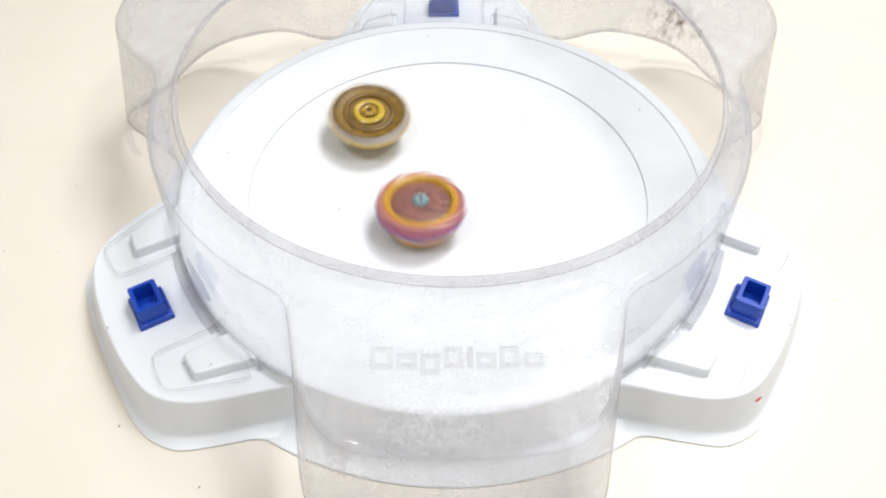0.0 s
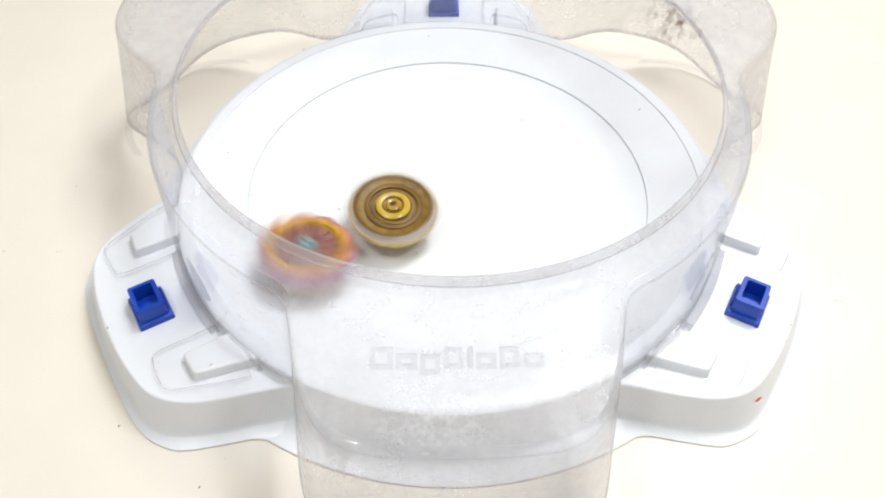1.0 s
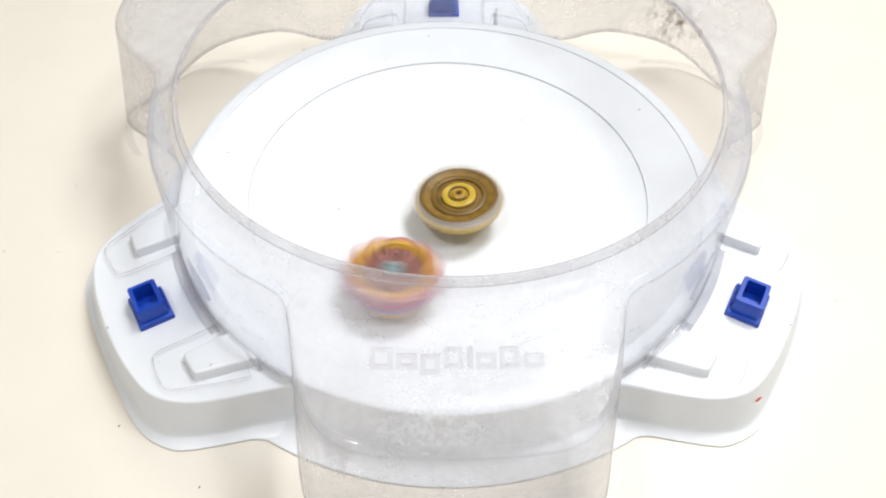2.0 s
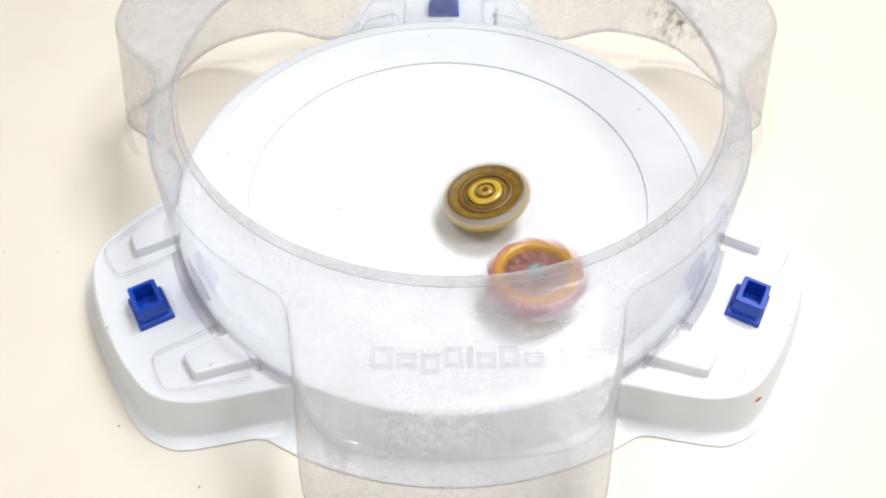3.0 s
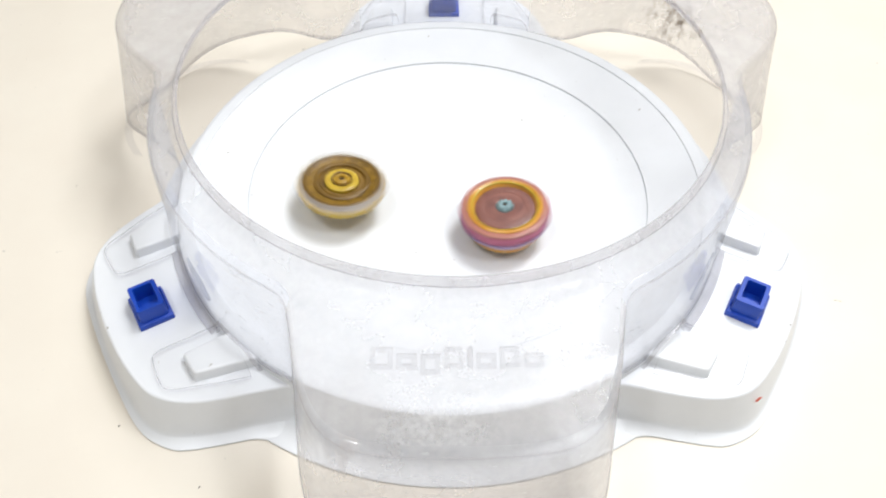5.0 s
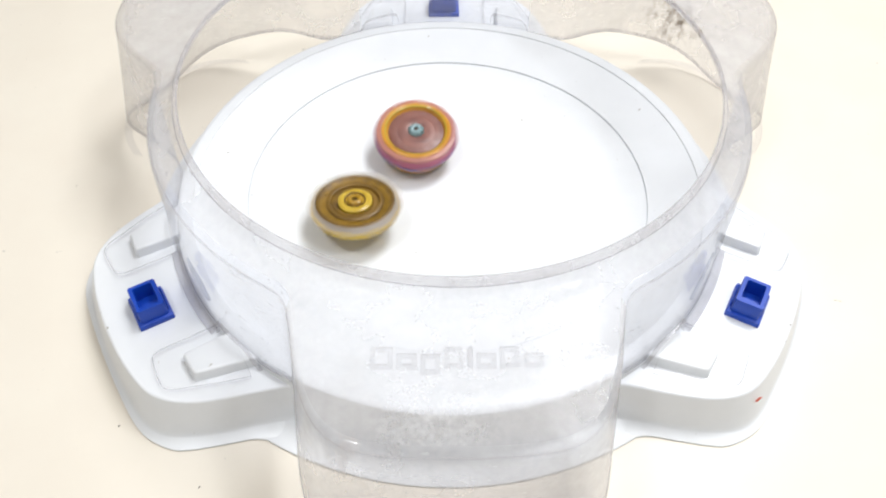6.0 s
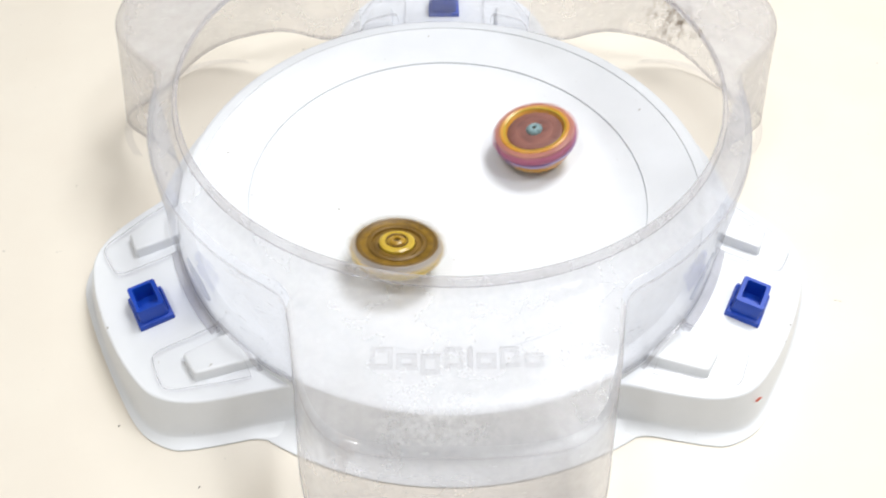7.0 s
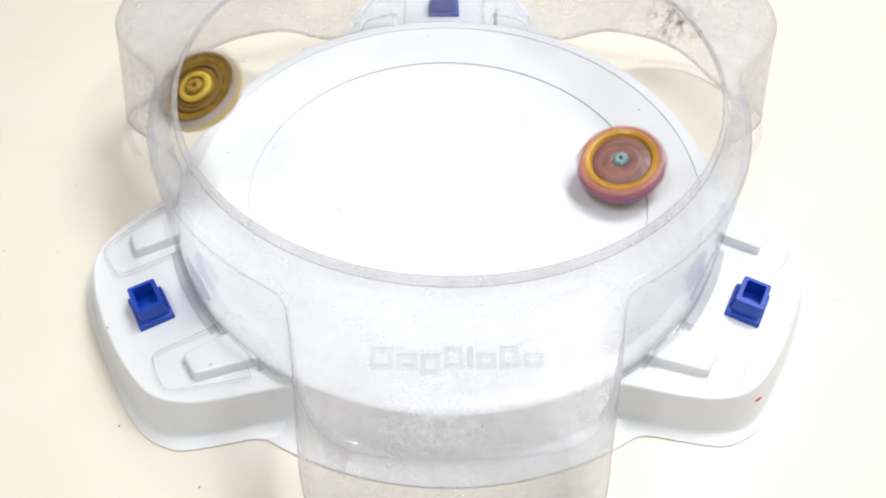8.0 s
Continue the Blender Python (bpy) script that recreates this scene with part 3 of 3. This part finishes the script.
def red_top():
    t = tagged(new("spinning_top"), "red, orange and violet spinning top with a pale blue centre", "spinning top", "battling spinning tops")
    part("tip", lathe([(0.0002, 0.0), (0.0022, 0.0002), (0.0036, 0.0014), (0.0050, 0.0034), (0.0150, 0.0042), (0.0190, 0.0054), (0.0202, 0.0080), (0.0204, 0.0130), (0.0002, 0.0144)], 48), ORANGE, t, "orange driver tip")
    part("disc", closed_lathe([(0.0080, 0.0128), (0.0198, 0.0130), (0.0234, 0.0140), (0.0246, 0.0174), (0.0080, 0.0176)], 72, scallop(6, 0.0012, 0.020)), VIOLET, t, "violet disc")
    part("outer_ring", closed_lathe([(0.0180, 0.0172), (0.0226, 0.0172), (0.0254, 0.0196), (0.0258, 0.0222), (0.0250, 0.0244), (0.0226, 0.0256), (0.0180, 0.0252)], 96, scallop(10, 0.0028, 0.0235)), MAGENTA, t, "worn magenta outer ring")
    part("upper_ring", closed_lathe([(0.0190, 0.0240), (0.0244, 0.0248), (0.0241, 0.0260), (0.0226, 0.0266), (0.0200, 0.0262)], 96, scallop(10, 0.0016, 0.0225)), SALMON, t, "salmon upper ring")
    part("gold_ring", closed_lathe([(0.0160, 0.0220), (0.0210, 0.0250), (0.0209, 0.0268), (0.0198, 0.0275), (0.0182, 0.0268), (0.0164, 0.0246)], 96, scallop(10, 0.0008, 0.0190)), ORANGE, t, "golden orange ring")
    # the golden ring's highlight, put in as a thin yellow band
    part("ring_highlight", closed_lathe([(0.0176, 0.0262), (0.0186, 0.0268), (0.0185, 0.0274), (0.0178, 0.0270)], 72, scallop(3, 0.0004, 0.0170)), YELLOW, t, "thin yellow line drawn as the ring's highlight")
    part("layer", closed_lathe([(0.0050, 0.0220), (0.0168, 0.0220), (0.0164, 0.0244), (0.0146, 0.0250), (0.0110, 0.0254), (0.0062, 0.0264), (0.0046, 0.0258)], 96, scallop(15, 0.0005, 0.014)), MAROON, t, "maroon inner layer")
    part("core", closed_lathe([(0.0010, 0.0250), (0.0052, 0.0252), (0.0050, 0.0272), (0.0036, 0.0285), (0.0014, 0.0283)], 48, scallop(9, 0.0014, 0.0030)), PALE_BLUE, t, "pale blue centre")
    part("hole_plug", lathe([(0.0002, 0.0250), (0.0011, 0.0252), (0.0010, 0.0276), (0.0002, 0.0278)], 24), DARK, t)
    for k in range(15):
        blade = part("blade", box(0.0110, 0.0160, -0.0009, 0.0009, 0.0248, 0.0263, 0.0006), MAROON, t)
        blade.matrix_basis = turned(24 * k + 12)
    shaped(t, 1.03, 0.84)
    return t


gold = gold_top()
red = red_top()


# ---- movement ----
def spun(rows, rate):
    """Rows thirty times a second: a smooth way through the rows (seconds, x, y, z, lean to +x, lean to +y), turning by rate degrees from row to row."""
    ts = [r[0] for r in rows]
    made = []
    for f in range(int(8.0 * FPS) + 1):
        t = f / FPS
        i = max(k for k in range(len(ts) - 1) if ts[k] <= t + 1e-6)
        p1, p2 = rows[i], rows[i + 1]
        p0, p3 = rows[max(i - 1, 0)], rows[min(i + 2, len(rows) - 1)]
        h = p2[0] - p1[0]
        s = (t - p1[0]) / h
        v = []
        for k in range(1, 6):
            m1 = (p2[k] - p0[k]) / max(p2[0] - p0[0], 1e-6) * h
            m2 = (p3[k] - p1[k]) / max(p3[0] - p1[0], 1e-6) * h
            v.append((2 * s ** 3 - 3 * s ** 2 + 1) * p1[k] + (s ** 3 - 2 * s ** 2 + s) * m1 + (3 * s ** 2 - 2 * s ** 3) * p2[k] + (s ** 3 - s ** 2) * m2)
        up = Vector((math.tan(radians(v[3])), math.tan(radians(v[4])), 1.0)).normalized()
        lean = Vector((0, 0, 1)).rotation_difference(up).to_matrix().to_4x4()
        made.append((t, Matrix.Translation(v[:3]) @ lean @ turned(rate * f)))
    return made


def motions():
    walk(gold, spun([
        (0.0, -0.0490, 0.0509, 0.0180, 3, -7), (0.1, -0.0407, 0.0619, 0.0183, 3, -7), (0.2, -0.0264, 0.0596, 0.0176, 3, -7), (0.3, -0.0135, 0.0456, 0.0164, 3, -7),
        (0.4, -0.0057, 0.0233, 0.0153, 3, -7), (0.5, -0.0059, 0.0042, 0.0150, 3, -7), (0.6, -0.0104, -0.0094, 0.0151, 3, -6), (0.7, -0.0172, -0.0202, 0.0154, 3, -6),
        (0.8, -0.0226, -0.0257, 0.0157, 3, -5), (0.9, -0.0287, -0.0278, 0.0160, 3, -5), (1.0, -0.0323, -0.0274, 0.0161, 3, -4), (1.1, -0.0334, -0.0263, 0.0161, 2, -3),
        (1.2, -0.0326, -0.0242, 0.0160, 2, -2), (1.3, -0.0276, -0.0220, 0.0158, 1, 0), (1.4, -0.0207, -0.0189, 0.0155, 1, 1), (1.5, -0.0149, -0.0180, 0.0153, 0, 1),
        (1.6, -0.0097, -0.0189, 0.0153, 0, 1), (1.7, -0.0051, -0.0180, 0.0152, -1, 2), (2.0, 0.0067, -0.0209, 0.0153, -3, 2), (2.4, 0.0188, -0.0220, 0.0155, -7, 2),
        (2.8, 0.0254, -0.0196, 0.0156, -11, 3), (2.9, 0.0268, -0.0186, 0.0156, -11, 3), (3.0, 0.0251, -0.0184, 0.0156, -12, 2), (3.1, 0.0241, -0.0148, 0.0155, -12, 2),
        (3.2, 0.0232, -0.0102, 0.0154, -12, 2), (3.3, -0.0026, -0.0056, 0.0150, -10, 0), (3.4, -0.0192, 0.0048, 0.0152, -8, -2), (3.5, -0.0235, 0.0160, 0.0155, -9, -13),
        (3.6, -0.0612, -0.0329, 0.0179, -6, -13), (3.7, -0.0824, -0.0576, 0.0211, -4, -12), (3.8, -0.0923, -0.0611, 0.0224, -3, -11), (3.9, -0.0811, -0.0403, 0.0200, -2, -10),
        (4.0, -0.0733, -0.0130, 0.0184, 0, -9), (4.1, -0.0792, 0.0037, 0.0188, 1, -8), (4.2, -0.0765, 0.0156, 0.0187, 2, -8), (4.3, -0.0639, 0.0224, 0.0178, 3, -7),
        (4.4, -0.0463, 0.0208, 0.0166, 4, -6), (4.5, -0.0284, 0.0135, 0.0156, 5, -4), (4.6, -0.0183, 0.0050, 0.0152, 5, 0), (4.7, -0.0273, -0.0128, 0.0156, 5, 5),
        (4.9, -0.0523, -0.0159, 0.0168, 4, 4), (5.1, -0.0690, -0.0050, 0.0179, 3, 3), (5.3, -0.0698, 0.0122, 0.0180, 2, 2), (5.5, -0.0550, 0.0214, 0.0171, 0, 3),
        (5.7, -0.0408, 0.0132, 0.0161, -3, 4), (5.8, -0.0401, 0.0058, 0.0160, -4, 5), (5.9, -0.0577, -0.0202, 0.0173, -2, 5), (6.0, -0.0524, -0.0280, 0.0171, 0, 5),
        (6.1, -0.0565, -0.0467, 0.0183, 1, 4), (6.2, -0.0749, -0.0699, 0.0214, 3, 2), (6.3, -0.0758, -0.0706, 0.0215, 3, 3), (6.4, -0.0655, -0.0641, 0.0201, 4, 5),
        (6.5, -0.0521, -0.0519, 0.0183, 4, 9), (6.6, -0.0373, -0.0357, 0.0166, 5, 13), (6.7, -0.0169, -0.0216, 0.0155, 4, 14), (6.8, -0.0305, -0.0542, 0.0173, 3, 15),
        (6.9, -0.0330, -0.0659, 0.0183, 2, 14), (7.0, -0.0291, -0.0612, 0.0178, 2, 13), (7.1, -0.0216, -0.0546, 0.0171, -1, 13), (7.2, -0.0140, -0.0445, 0.0163, -5, 14),
        (7.3, -0.0156, -0.0394, 0.0161, -7, 13), (7.4, -0.0133, -0.0308, 0.0157, -9, 11), (7.5, -0.0223, -0.0229, 0.0156, -9, 8), (7.6, -0.0208, -0.0113, 0.0153, -9, 5),
        (7.7, -0.0164, -0.0008, 0.0152, -10, 3), (7.8, -0.0501, 0.0099, 0.0286, -26, -14), (7.9, -0.1138, 0.0214, 0.0571, -20, -18), (8.0, -0.1305, 0.0160, 0.0694, -16, -16),
    ], -84))
    walk(red, spun([
        (0.0, -0.0163, -0.0268, 0.0156, 1, 4), (0.1, -0.0102, -0.0571, 0.0170, 1, 7), (0.2, 0.0179, -0.0692, 0.0181, -1, 8), (0.3, 0.0508, -0.0439, 0.0177, -3, 7),
        (0.4, 0.0570, 0.0098, 0.0170, -3, 3), (0.5, 0.0260, 0.0619, 0.0177, -2, 0), (0.6, -0.0198, 0.0835, 0.0195, 1, -2), (0.7, -0.0749, 0.0804, 0.0223, 6, -3),
        (0.8, -0.1010, 0.0466, 0.0225, 8, -1), (0.9, -0.1064, -0.0134, 0.0220, 8, 4), (1.0, -0.0776, -0.0640, 0.0211, 6, 7), (1.1, -0.0173, -0.0793, 0.0190, 1, 8),
        (1.2, 0.0429, -0.0653, 0.0187, -3, 8), (1.3, 0.0818, -0.0029, 0.0191, -6, 5), (1.4, 0.0774, 0.0690, 0.0215, -6, 0), (1.5, 0.0257, 0.1209, 0.0251, -2, -4),
        (1.6, -0.0481, 0.1069, 0.0234, 4, -5), (1.7, -0.0982, 0.0592, 0.0230, 8, -3), (1.8, -0.1104, 0.0038, 0.0224, 9, 2), (1.9, -0.0867, -0.0555, 0.0214, 7, 6),
        (2.0, -0.0306, -0.0791, 0.0194, 2, 7), (2.1, 0.0278, -0.0702, 0.0185, -2, 6), (2.2, 0.0750, -0.0200, 0.0187, -5, 2), (2.3, 0.0831, 0.0531, 0.0209, -6, -3),
        (2.4, 0.0423, 0.1114, 0.0239, -4, -9), (2.5, -0.0305, 0.1162, 0.0242, 3, -9), (2.6, -0.0897, 0.0649, 0.0224, 7, -5), (2.7, -0.0970, -0.0168, 0.0209, 7, 1),
        (2.8, -0.0468, -0.0767, 0.0199, 3, 6), (2.9, 0.0052, -0.0979, 0.0208, 0, 7), (3.0, 0.0449, -0.0817, 0.0203, -3, 5), (3.1, 0.0689, -0.0493, 0.0194, -5, 3),
        (3.2, 0.0744, -0.0081, 0.0184, -5, -1), (3.3, 0.0736, 0.0364, 0.0191, -5, -4), (3.4, 0.0423, 0.0665, 0.0188, -3, -6), (3.5, 0.0001, 0.0677, 0.0178, 0, -6),
        (3.6, -0.0104, 0.1038, 0.0216, 1, -10), (3.7, -0.0368, 0.1088, 0.0230, 3, -12), (3.8, -0.0566, 0.0748, 0.0203, 4, -9), (3.9, -0.0457, 0.0233, 0.0166, 2, -7),
        (4.0, -0.0080, -0.0119, 0.0151, 0, -9), (4.1, 0.0337, -0.0223, 0.0160, -3, -8), (4.2, 0.0679, -0.0187, 0.0179, -8, -8), (4.3, 0.0899, -0.0078, 0.0198, -13, -5),
        (4.4, 0.1058, 0.0100, 0.0217, -15, -4), (4.5, 0.1025, 0.0277, 0.0216, -17, -4), (4.6, 0.0660, 0.0270, 0.0180, -14, -2), (4.7, 0.0403, 0.0121, 0.0160, -11, -1),
        (4.8, 0.0218, -0.0092, 0.0153, -8, 0), (5.0, 0.0324, -0.0311, 0.0162, -4, 2), (5.2, 0.0610, -0.0164, 0.0174, -4, 1), (5.4, 0.0690, 0.0221, 0.0182, -5, 0),
        (5.6, 0.0410, 0.0494, 0.0175, -5, -1), (5.7, 0.0209, 0.0474, 0.0166, -4, 0), (5.8, 0.0063, 0.0396, 0.0160, -3, 1), (5.9, -0.0058, 0.0487, 0.0165, 0, -6),
        (6.0, -0.0194, 0.0361, 0.0160, 1, -9), (6.1, -0.0034, 0.0267, 0.0154, 0, -12), (6.2, 0.0283, 0.0481, 0.0169, -3, -11), (6.3, 0.0457, 0.0660, 0.0189, -5, -11),
        (6.4, 0.0567, 0.0852, 0.0213, -11, -11), (6.5, 0.0488, 0.0920, 0.0215, -14, -10), (6.6, 0.0297, 0.0627, 0.0179, -11, -6), (6.7, 0.0180, 0.0250, 0.0156, -10, -3),
        (6.8, 0.0407, 0.0339, 0.0166, -11, -3), (6.9, 0.0555, 0.0338, 0.0175, -13, -1), (7.0, 0.0567, 0.0318, 0.0175, -11, 0), (7.1, 0.0463, 0.0171, 0.0164, -10, 1),
        (7.2, 0.0347, -0.0023, 0.0157, -8, 3), (7.3, 0.0346, -0.0181, 0.0159, -5, 4), (7.4, 0.0372, -0.0255, 0.0162, -5, 4), (7.5, 0.0495, -0.0282, 0.0169, -8, 7),
        (7.6, 0.0556, -0.0240, 0.0172, -10, 4), (7.7, 0.0435, -0.0113, 0.0162, -10, 1), (7.8, 0.0601, -0.0121, 0.0172, -8, -8), (7.9, 0.1057, -0.0019, 0.0216, -14, -9),
        (8.0, 0.1051, 0.0058, 0.0215, -14, -10),
    ], 82))


motions()
